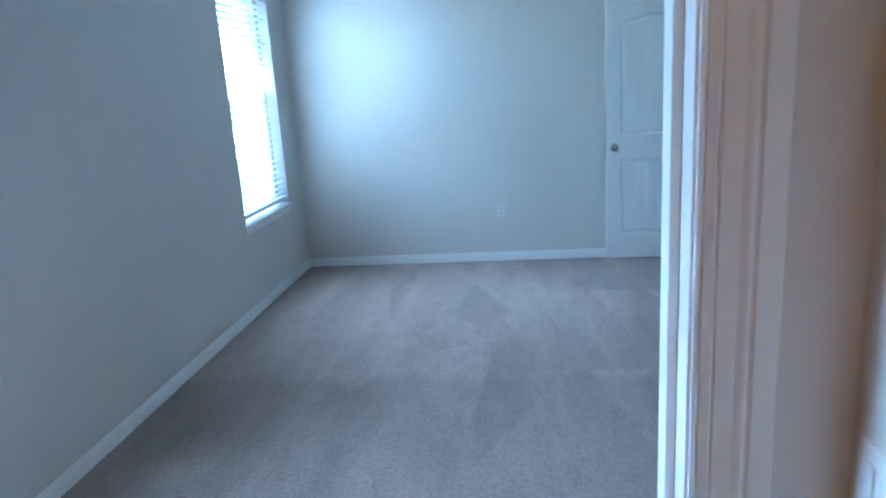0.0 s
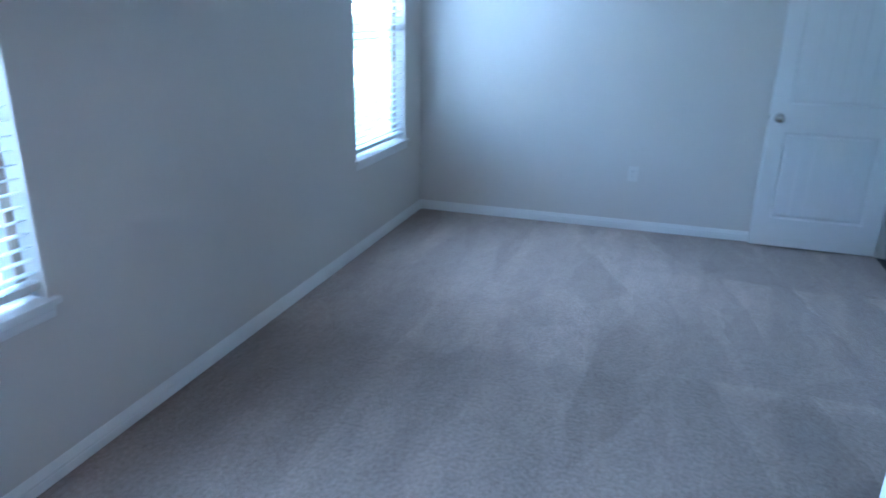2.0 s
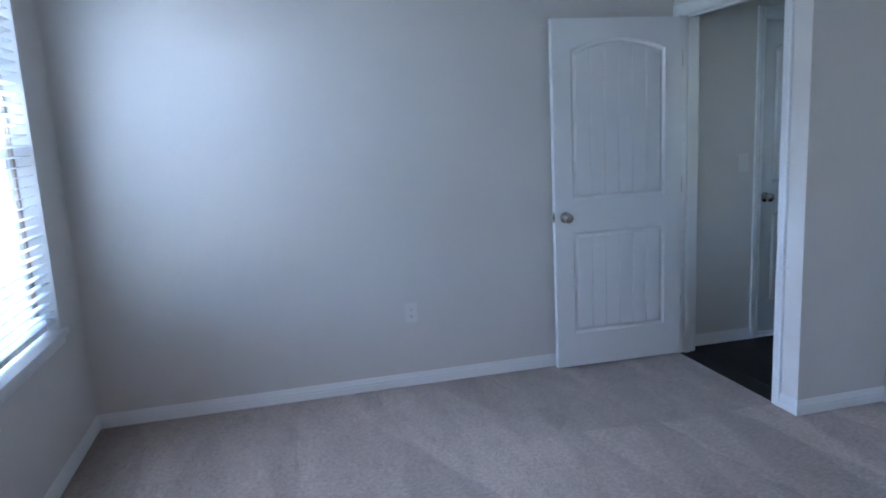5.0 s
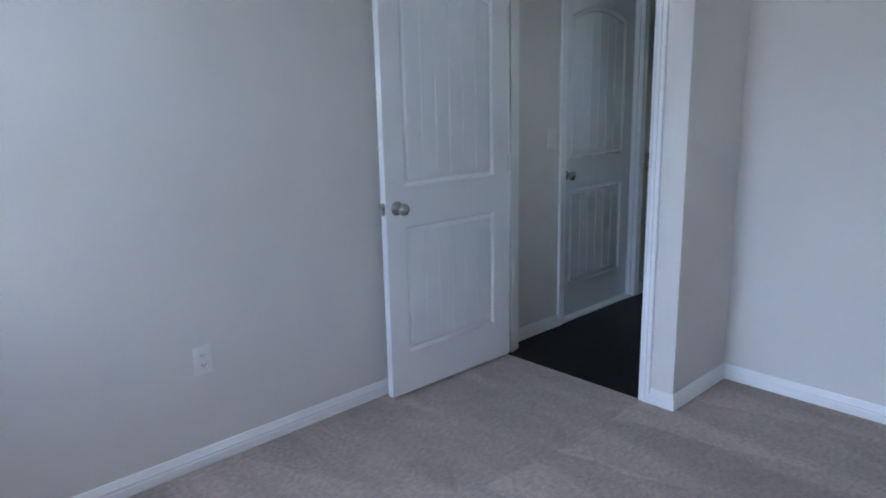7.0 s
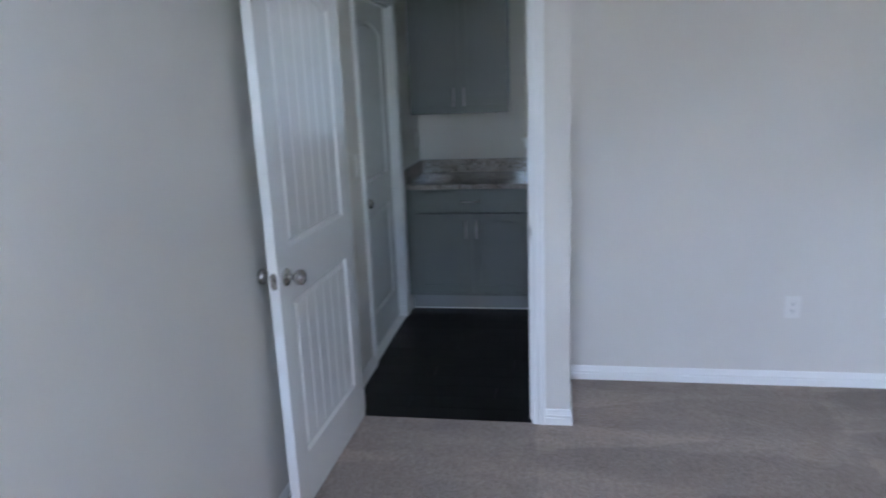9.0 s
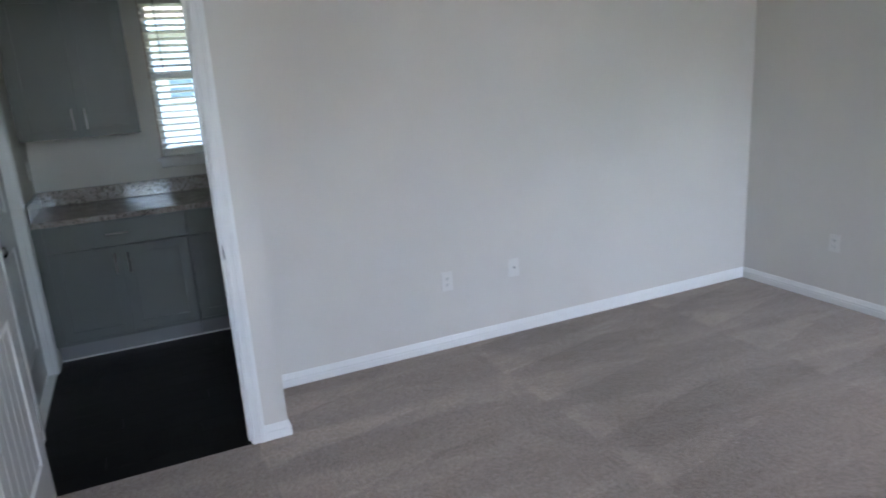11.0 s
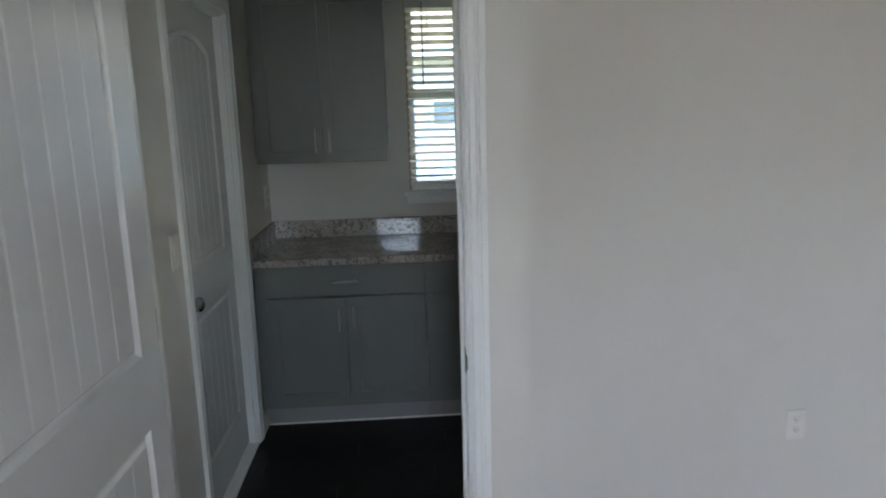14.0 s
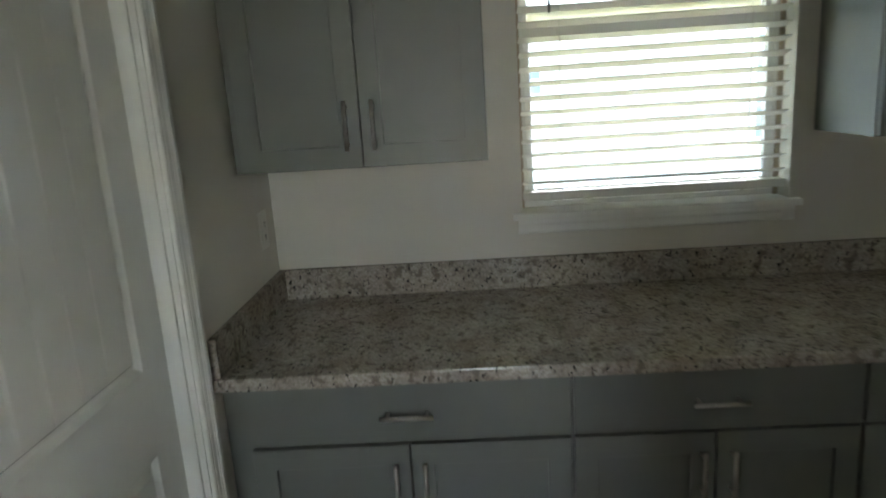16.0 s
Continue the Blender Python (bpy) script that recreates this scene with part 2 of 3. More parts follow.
def frame_ring(bm, x0, x1, y0, y1, z0, z1, ry, rz0, rz1, bevel=0.0):
    """A closed rectangular frame in the y-z plane, one piece; ry, rz0, rz1: its widths at the sides, bottom and top."""
    o = [(y0, z0), (y1, z0), (y1, z1), (y0, z1)]
    n = [(y0 + ry, z0 + rz0), (y1 - ry, z0 + rz0), (y1 - ry, z1 - rz1), (y0 + ry, z1 - rz1)]
    V = [[[bm.verts.new((x, y, z)) for y, z in loop] for loop in (o, n)] for x in (x0, x1)]
    made = []
    for i in range(4):
        j = (i + 1) % 4
        made += [bm.faces.new((V[0][0][i], V[0][0][j], V[0][1][j], V[0][1][i])), bm.faces.new((V[1][0][i], V[1][1][i], V[1][1][j], V[1][0][j])),
                 bm.faces.new((V[0][0][i], V[1][0][i], V[1][0][j], V[0][0][j])), bm.faces.new((V[0][1][i], V[0][1][j], V[1][1][j], V[1][1][i]))]
    if bevel:
        bmesh.ops.bevel(bm, geom=list({e for f in made for e in f.edges}), offset=bevel, segments=1, affect="EDGES")
    return bm


def part(name, bm, material, parent=None, label="", smooth=False):
    me = bpy.data.meshes.new(name)
    bmesh.ops.recalc_face_normals(bm, faces=bm.faces)
    bm.to_mesh(me)
    bm.free()
    me.materials.append(material)
    if smooth:
        me.shade_smooth()
    ob = new(name, me)
    if parent is not None:
        ob.parent = parent
    if label:
        ob["label"] = label
    return ob


def thing(name, label, category, at=(0, 0, 0), kind="", group=""):
    ob = new(name)
    ob.location = at
    ob.empty_display_size = 0.1
    return tagged(ob, label, category, group, kind)


def setting(name, bm, material, label, category):
    return tagged(part(name, bm, material), label, category, kind="structure")


def sweep(points, profile, closed=False):
    """A profile of (out, up) swept along points in the plan; out is to the left of the way."""
    bm = bmesh.new()
    pts = [Vector(p) for p in points]
    rows = []
    n = len(pts)
    for i, p in enumerate(pts):
        a = (pts[i] - pts[i - 1]).normalized() if i > 0 else None
        c = (pts[(i + 1) % n] - pts[i]).normalized() if i < n - 1 else None
        a, c = a or c, c or a
        na, nc = Vector((-a.y, a.x)), Vector((-c.y, c.x))
        m = (na + nc).normalized()
        m = m / max(0.3, m.dot(na))
        rows.append([bm.verts.new((p.x + m.x * o, p.y + m.y * o, z)) for o, z in profile])
    k = len(profile)
    for r0, r1 in zip(rows, rows[1:]):
        for j in range(k):
            bm.faces.new((r0[j], r1[j], r1[(j + 1) % k], r0[(j + 1) % k]))
    bm.faces.new(rows[0])
    bm.faces.new(rows[-1][::-1])
    return bm


BASE = [(0, 0), (0.013, 0), (0.014, 0.002), (0.014, 0.034), (0.0115, 0.037), (0.0115, 0.039), (0.0135, 0.042), (0.0135, 0.049), (0.0105, 0.053), (0.0105, 0.056), (0.008, 0.062), (0.006, 0.070), (0.003, 0.076), (0, 0.076)]


def baseboard(points, label="white moulded baseboard along a greige wall"):
    return tagged(part("baseboard", sweep(points, BASE), white_trim), label, "baseboard", kind="structure")


def profile_bar(name, a, b, across, out, profile, parent=None, label=""):
    """A moulded bar from a to b; profile of (across, out)."""
    bm = bmesh.new()
    a, b, across, out = Vector(a), Vector(b), Vector(across), Vector(out)
    rows = [[bm.verts.new(p + across * u + out * w) for u, w in profile] for p in (a, b)]
    k = len(profile)
    for j in range(k):
        bm.faces.new((rows[0][j], rows[1][j], rows[1][(j + 1) % k], rows[0][(j + 1) % k]))
    bm.faces.new(rows[0])
    bm.faces.new(rows[1][::-1])
    return part(name, bm, white_trim, parent, label)


def casing_profile(w):
    d = 0.016
    return [(0, 0), (0, 0.008), (w * 0.05, 0.0105), (w * 0.068, 0.0075), (w * 0.09, 0.0105), (w * 0.21, 0.0110), (w * 0.235, 0.0072), (w * 0.265, 0.0110), (w * 0.50, 0.0122),
            (w * 0.58, 0.0150), (w * 0.62, 0.0150), (w * 0.64, 0.0112), (w * 0.67, 0.0112), (w * 0.71, d), (w - 0.002, d), (w, d - 0.002), (w, 0)]


def lathe(profile, steps=24):
    """Turned shape round the local y axis from (radius, y)."""
    bm = bmesh.new()
    rows = []
    for r, y in profile:
        rows.append([bm.verts.new((r * math.cos(2 * math.pi * i / steps), y, r * math.sin(2 * math.pi * i / steps))) for i in range(steps)] if r > 1e-5 else [bm.verts.new((0, y, 0))])
    for a, b in zip(rows, rows[1:]):
        for i in range(steps):
            j = (i + 1) % steps
            q = [a[i % len(a)], a[j % len(a)], b[j % len(b)], b[i % len(b)]]
            q = list(dict.fromkeys(q))
            if len(q) > 2:
                bm.faces.new(q)
    return bm


# fixed sizes of the place
XD, XD2, XE, XE2 = 3.418, 3.533, 3.934, 4.000
YN, YS, YS2, YJ, YJ2 = 5.0, 0.39, 0.275, 3.908, 3.980
XK = 5.628
H = 2.74
D1A, D1B, DTOP = 4.082, 4.925, 2.055
D2A, D2B = 4.055, 4.872
EA, EB = 0.33, 2.126
HX = 2.36
W1 = (3.745, 4.645, 0.648, 2.27)
W2 = (0.42, 1.302, 0.648, 2.27)
WK = (3.350, 4.190, 1.156, 2.26)
OUT = 0.20

# floors and ceiling
setting("floor_bedroom", boxes((-OUT, XD, YS, YN + 0.02, -0.10, 0), (XD, XE2, YS, YJ + 0.01, -0.10, 0), (EA, EB, YS2 + 0.05, YS, -0.10, 0)), carpet, "beige cut-pile carpet with vacuum streaks", "carpet")
sub = setting("floor_hall", boxes((XD, 7.5, YJ + 0.01, 6.9, -0.10, -0.012), (XE2, 7.5, -3.4, YJ + 0.01, -0.10, -0.012), (-1.2, XE2, -3.4, YS2 + 0.05, -0.10, -0.012)), dark_gap, "dark espresso wood plank floor", "floor")
# unseen slabs outside, added to cut the sky light at the windows
setting("sky_block_slabs", boxes((-0.70, -OUT, -3.9, 7.4, H, H + 0.16), (7.5, 9.3, -3.9, 7.4, H, H + 0.16)), stucco, "unseen tan slabs added to hold back sky light", "roof")
setting("ceiling", boxes((-OUT, 7.5, -3.4, 6.9, H, H + 0.12)), ceiling_paint, "white textured ceiling", "ceiling")


# walls
def west_wall():
    rows = []
    edges = [-3.4, W2[0], W2[1], W1[0], W1[1], 6.9]
    for i in range(5):
        a, b = edges[i], edges[i + 1]
        w = W2 if i == 1 else W1 if i == 3 else None
        if w:
            rows += [(-OUT, 0, a, b, -0.1, w[2]), (-OUT, 0, a, b, w[3], H)]
        else:
            rows.append((-OUT, 0, a, b, -0.1, H))
    return boxes(*rows)


setting("wall_west", west_wall(), wall_paint, "greige painted wall with two blinded windows", "wall")
setting("wall_north", boxes((0, D2A - 0.02, YN, YN + 0.12, -0.1, H), (D2A - 0.02, D2B + 0.02, YN, YN + 0.12, DTOP + 0.02, H), (D2B + 0.02, XK, YN, YN + 0.12, -0.1, H)), wall_paint, "greige painted wall with a white door", "wall")
setting("wall_doorway", boxes((XD, XD2, YJ, D1A - 0.02, -0.1, H), (XD, XD2, D1A - 0.02, D1B + 0.02, DTOP + 0.02, H), (XD, XD2, D1B + 0.02, YN, -0.1, H), (XD2, XE2, YJ, YJ2, -0.1, H)), wall_paint, "greige stub wall beside the open doorway", "wall")
setting("wall_east", boxes((XE, XE2, YS2, YJ, -0.1, H)), wall_paint, "plain greige painted wall with two wall plates", "wall")
setting("wall_south", boxes((0, EA - 0.02, YS2, YS, -0.1, H), (EB + 0.02, XE, YS2, YS, -0.1, H), (EA - 0.02, EB + 0.02, YS2, YS, DTOP + 0.02, H)), wall_paint, "greige painted wall with the entry opening", "wall")
setting("wall_hall", boxes((HX, HX + 0.12, -3.4, YS2, -0.1, H), (0, HX, -3.4, -3.28, -0.1, H)), wall_paint, "greige wall of the entry hall", "wall")
# the gap at y 1.1 to 2.0 is invented, to admit the kitchen fill
setting("wall_kitchen", boxes((XK, XK + 0.2, -3.4, 1.1, -0.1, H), (XK, XK + 0.2, 1.1, 2.0, -0.1, 1.08), (XK, XK + 0.2, 1.1, 2.0, 2.12, H), (XK, XK + 0.2, 2.0, WK[0], -0.1, H), (XK, XK + 0.2, WK[1], 6.9, -0.1, H), (XK, XK + 0.2, WK[0], WK[1], -0.1, WK[2]), (XK, XK + 0.2, WK[0], WK[1], WK[3], H)), wall_paint, "greige kitchen wall with one blinded window and an added, unseen opening", "wall")
setting("wall_kitchen_end", boxes((HX + 0.12, XK, -3.4, -3.28, -0.1, H)), wall_paint, "plain greige kitchen end wall", "wall")
setting("wall_behind_door", boxes((3.9, XK, 6.0, 6.12, -0.1, H)), wall_paint, "plain greige wall behind the closed door", "wall")

# baseboards
CW = 0.058
baseboard([(XD, YN), (0, YN), (0, YS), (EA - 0.085, YS)])
baseboard([(EB + 0.085, YS), (XE, YS), (XE, YJ), (XD, YJ), (XD, D1A - CW)])
baseboard([(D2A - CW - 0.006, YN), (XD2, YN)])
baseboard([(5.085, YN), (D2B + CW + 0.006, YN)])
baseboard([(XD2, D1A - CW), (XD2, YJ2)])
baseboard([(XD2, YJ2), (XE2, YJ2), (XE2, YS2)])
baseboard([(HX, -3.28), (HX, YS2)])


# doors
def panel_face(bm, y, out, w, h, panels, slab_top):
    """One moulded face of a door at depth y; out is the sign towards which it looks."""
    def v(x, z, d):
        return bm.verts.new((x, y - out * d, z))

    x0, x1 = panels[0][0], panels[0][1]
    n = 12
    cols = [x0 + (x1 - x0) * i / n for i in range(n + 1)]

    def top(p, i, inset):
        a = p[3] + p[4] * (1 - (2 * i / n - 1) ** 2)
        return a - inset

    levels = [(0.0, 0.0), (0.003, 0.004), (0.010, 0.0115), (0.015, 0.0125), (0.021, 0.0110), (0.029, 0.0035), (0.031, 0.0030)]

    def outline(p, inset, d):
        lo = [v(x0 + inset + (x1 - x0 - 2 * inset) * i / n, p[2] + inset, d) for i in range(n + 1)]
        hi = [v(x0 + inset + (x1 - x0 - 2 * inset) * i / n, top(p, i, inset), d) for i in range(n + 1)]
        return lo, hi

    f = bm.faces.new
    rings = []
    for p in panels:
        rr = [outline(p, ins, d) for ins, d in levels]
        rings.append(rr)
        for (lo0, hi0), (lo1, hi1) in zip(rr, rr[1:]):
            for i in range(n):
                f((lo0[i], lo0[i + 1], lo1[i + 1], lo1[i]))
                f((hi0[i], hi1[i], hi1[i + 1], hi0[i + 1]))
            f((lo0[0], lo1[0], hi1[0], hi0[0]))
            f((lo0[n], hi0[n], hi1[n], lo1[n]))
        lo, hi = rr[-1]
        inset = levels[-1][0]
        d = levels[-1][1]
        planks = 6
        a, b2 = x0 + inset, x1 - inset
        pw = (b2 - a) / planks
        gw, gd = 0.0030, 0.0042

        def zt(x):
            s = (x - a) / (b2 - a)
            return p[3] + p[4] * (1 - (2 * s - 1) ** 2) - inset

        marks = [(a, d)]
        for k in range(1, planks):
            c = a + k * pw
            marks += [(c - gw, d), (c, d + gd), (c + gw, d)]
        marks.append((b2, d))
        lows = [v(x, p[2] + inset, dd) for x, dd in marks]
        highs = [v(x, zt(x), dd) for x, dd in marks]
        for i in range(len(marks) - 1):
            f((lows[i], lows[i + 1], highs[i + 1], highs[i]))
    # flat stiles and rails
    for i in range(n):
        c0, c1 = cols[i], cols[i + 1]
        low_p, up_p = panels
        f((v(c0, 0, 0), v(c1, 0, 0), rings[0][0][0][i + 1], rings[0][0][0][i]))
        f((rings[0][0][1][i], rings[0][0][1][i + 1], rings[1][0][0][i + 1], rings[1][0][0][i]))
        f((rings[1][0][1][i], rings[1][0][1][i + 1], v(c1, h, 0), v(c0, h, 0)))
    f((v(0, 0, 0), v(x0, 0, 0), v(x0, h, 0), v(0, h, 0)))
    f((v(x1, 0, 0), v(w, 0, 0), v(w, h, 0), v(x1, h, 0)))


def knob(parent, x, y, z, out, side_label=""):
    k = part("door_handle", lathe([(0.0, 0.0), (0.032, 0.0), (0.033, 0.004), (0.029, 0.009), (0.016, 0.012), (0.011, 0.016), (0.011, 0.030), (0.016, 0.034), (0.024, 0.040), (0.028, 0.048), (0.0285, 0.055), (0.026, 0.063), (0.018, 0.069), (0.008, 0.072), (0.0, 0.0725)], 28), nickel, parent, "round brushed nickel door knob", True)
    k.location = (x, y, z)
    k.rotation_euler = (0, 0, 0 if out > 0 else math.pi)
    return k


def door_leaf(name, w, label, knob_x, drop=0.0):
    """A moulded two-panel door leaf with plank grooves; its hinge edge at local x = w, its face at y = 0 looks towards -y."""
    d = thing(name, label, "door", kind="structure")
    h, t = 2.032, 0.035
    bm = bmesh.new()
    panels = [(0.112, w - 0.112, 0.205, 0.82 - drop, 0.0), (0.112, w - 0.112, 1.01 - drop, 1.862, 0.062)]
    panel_face(bm, 0.0, -1, w, h, panels, h)
    panel_face(bm, t, 1, w, h, panels, h)
    for q in (((0, 0, 0), (0, t, 0), (0, t, h), (0, 0, h)), ((w, 0, 0), (w, 0, h), (w, t, h), (w, t, 0)), ((0, 0, h), (0, t, h), (w, t, h), (w, 0, h)), ((0, 0, 0), (w, 0, 0), (w, t, 0), (0, t, 0))):
        bm.faces.new([bm.verts.new(p) for p in q])
    bmesh.ops.remove_doubles(bm, verts=bm.verts, dist=0.00005)
    part("leaf", bm, door_paint, d)
    knob(d, knob_x, 0, 0.915 - drop, -1)
    knob(d, knob_x, t, 0.915 - drop, 1)
    return d


leaf = door_leaf("door_1", 0.813, "white moulded two-panel door standing open against the wall", 0.062)
bm = bmesh.new()
for x0, x1, ry, rz, zc in ((-0.0015, 0.001, 0.0125, 0.029, 0.915), (-0.008, 0.0, 0.007, 0.010, 0.915)):
    ring_box(bm, x0, x1, 0.0175 - ry, 0.0175 + ry, zc - rz + 0.006, zc + rz - 0.006)
    ring_box(bm, x0 + 0.0001, x1 - 0.0001, 0.0175 - ry + 0.004, 0.0175 + ry - 0.004, zc - rz, zc + rz)
part("latch_plate", bm, nickel, leaf, "brushed nickel latch plate")
for z in (0.325, 1.06, 1.80):
    bm = boxes((0.813, 0.8155, 0.0, 0.032, z - 0.045, z + 0.045))
    bmesh.ops.create_cone(bm, cap_ends=True, segments=12, radius1=0.006, radius2=0.006, depth=0.09, matrix=Matrix.Translation((0.819, 0.036, z)))
    part("hinge", bm, dark_metal, leaf, "brushed nickel butt hinge")
leaf.matrix_world = Matrix.Translation((3.403, 4.925, 0.014)) @ Matrix.Rotation(radians(-1.2), 4, "Z") @ Matrix.Translation((-0.813, -0.037, 0))

leaf2 = door_leaf("door_2", D2B - D2A - 0.006, "closed white two-panel door set deep in its frame", 0.062, 0.0)
leaf2.matrix_world = Matrix.Translation((D2A + 0.003, YN + 0.050, 0.015))


def door_frame(name, label, jambs, casings, stops=()):
    f = thing(name, label, "door frame", kind="structure")
    for j in jambs:
        part("jamb", boxes(j, bevel=0.0015), white_trim, f)
    for s in stops:
        part("stop", boxes(s, bevel=0.002), white_trim, f)
    for a, b, across, out, w in casings:
        profile_bar("casing", a, b, across, out, casing_profile(w), f)
    return f


J = 0.018
R = 0.005
T = DTOP
f1 = door_frame("door_frame_1", "white door frame with moulded casing at the carpet edge",
    [(XD, XD2, D1A - J, D1A, -0.01, T), (XD, XD2, D1B, D1B + J, -0.01, T), (XD, XD2, D1A - J, D1B + J, T, T + J)],
    [((s, D1A - R, 0), (s, D1A - R, T + R + CW), (0, -1, 0), (o, 0, 0), CW) for s, o in ((XD, -1), (XD2, 1))]
    + [((s, D1B + R, 0), (s, D1B + R, T + R + CW), (0, 1, 0), (o, 0, 0), CW) for s, o in ((XD, -1), (XD2, 1))]
    + [((s, D1A - R, T + R), (s, D1B + R, T + R), (0, 0, 1), (o, 0, 0), CW) for s, o in ((XD, -1), (XD2, 1))],
    [(XD + 0.04, XD + 0.075, D1A, D1A + 0.011, -0.01, T), (XD + 0.04, XD + 0.075, D1B - 0.011, D1B, -0.01, T), (XD + 0.04, XD + 0.075, D1A, D1B, T - 0.011, T)])
part("strike_plate", boxes((XD + 0.006, XD + 0.034, D1A, D1A + 0.0018, 0.885, 0.955), (XD - 0.003, XD + 0.0065, D1A - 0.003, D1A + 0.0018, 0.900, 0.940), bevel=0.0006), dark_metal, f1, "brushed nickel strike plate")

f2 = door_frame("door_frame_2", "white door frame with moulded casing round a closed door",
    [(D2A - J, D2A, YN, YN + 0.12, -0.01, T), (D2B, D2B + J, YN, YN + 0.12, -0.01, T), (D2A - J, D2B + J, YN, YN + 0.12, T, T + J)],
    [((D2A - R, YN, 0), (D2A - R, YN, T + R + CW), (-1, 0, 0), (0, -1, 0), CW), ((D2B + R, YN, 0), (D2B + R, YN, T + R + CW), (1, 0, 0), (0, -1, 0), CW), ((D2A - R, YN, T + R), (D2B + R, YN, T + R), (0, 0, 1), (0, -1, 0), CW)],
    [(D2A, D2A + 0.011, YN + 0.014, YN + 0.049, -0.01, T), (D2B - 0.011, D2B, YN + 0.014, YN + 0.049, -0.01, T), (D2A, D2B, YN + 0.014, YN + 0.049, T - 0.011, T)])

part("threshold", boxes((D2A, D2B, YN + 0.001, YN + 0.116, -0.0125, 0.008), bevel=0.0015), white_trim, f2, "white threshold strip under the closed door")

f3 = door_frame("door_frame_3", "white entry frame with wide moulded casing",
    [(EB, EB + J, YS2, YS, -0.01, T), (EA - J, EA, YS2, YS, -0.01, T), (EA - J, EB + J, YS2, YS, T, T + J)],
    [((EB + R, s, 0), (EB + R, s, T + R + w), (1, 0, 0), (0, o, 0), w) for s, o, w in ((YS, 1, 0.085), (YS2, -1, 0.115))]
    + [((EA - R, s, 0), (EA - R, s, T + R + 0.085), (-1, 0, 0), (0, o, 0), 0.085) for s, o in ((YS, 1), (YS2, -1))]
    + [((EA - R, s, T + R), (EB + R, s, T + R), (0, 0, 1), (0, o, 0), 0.085) for s, o in ((YS, 1), (YS2, -1))],
    [(EB - 0.016, EB, YS - 0.055, YS, -0.01, T), (EA, EA + 0.016, YS - 0.055, YS, -0.01, T), (EA, EB, YS - 0.055, YS, T - 0.016, T)])


# windows, blinds and sills
def window(name, y0, y1, z0, z1, depth, label, fw=0.040, liner=0.030, s=0.030):
    """Built with its opening towards +x at local x = 0, outside at -depth; y from 0 to width."""
    w, h = y1 - y0, z1 - z0
    win = thing(name, label, "window", kind="structure")
    a, b = -depth + 0.02, -depth + 0.09
    part("window_frame", frame_ring(bmesh.new(), a, b, 0, w, 0, h, fw, 0.020, fw, 0.003), vinyl, win)
    mid = h * 0.505
    for nm, lo, hi, x in (("lower_sash", 0.020, mid + 0.02, b - 0.030), ("upper_sash", mid - 0.02, h - fw, b - 0.062)):
        part(nm, frame_ring(bmesh.new(), x, x + 0.028, fw, w - fw, lo, hi, s, 0.04, 0.04, 0.002), vinyl, win)
        p = part("pane", boxes((x + 0.012, x + 0.016, fw + s, w - fw - s, lo + 0.04, hi - 0.04)), glass, win)
        p.visible_shadow = False
    for y, k in ((0.0, 1), (w, -1)):
        part("jamb_liner", boxes((b, b + 0.012, y, y + k * liner, 0, h), bevel=0.002), tan_frame, win)
        part("track", boxes((b - 0.028, b - 0.001, y + k * (liner + 0.006), y + k * (liner + 0.011), 0.02, h - fw), bevel=0.001), vinyl, win)
    bm = boxes((0.0004, 0.030, -0.032, w + 0.032, -0.022, 0.0005), bevel=0.004)
    ring_box(bm, b, 0.0035, 0.0005, w - 0.0005, -0.020, 0.0001)
    part("window_sill", bm, white_trim, win, "white moulded window sill")
    part("apron", sweep_bar(w + 0.03), white_trim, win)
    return win


def sweep_bar(length):
    prof = [(0, -0.070), (0.007, -0.070), (0.010, -0.064), (0.010, -0.045), (0.014, -0.036), (0.014, -0.022), (0, -0.022)]
    bm = bmesh.new()
    rows = [[bm.verts.new((x, y, z)) for x, z in prof] for y in (-0.015, length - 0.015)]
    for j in range(len(prof)):
        k = (j + 1) % len(prof)
        bm.faces.new((rows[0][j], rows[1][j], rows[1][k], rows[0][k]))
    bm.faces.new(rows[0])
    bm.faces.new(rows[1][::-1])
    return bm


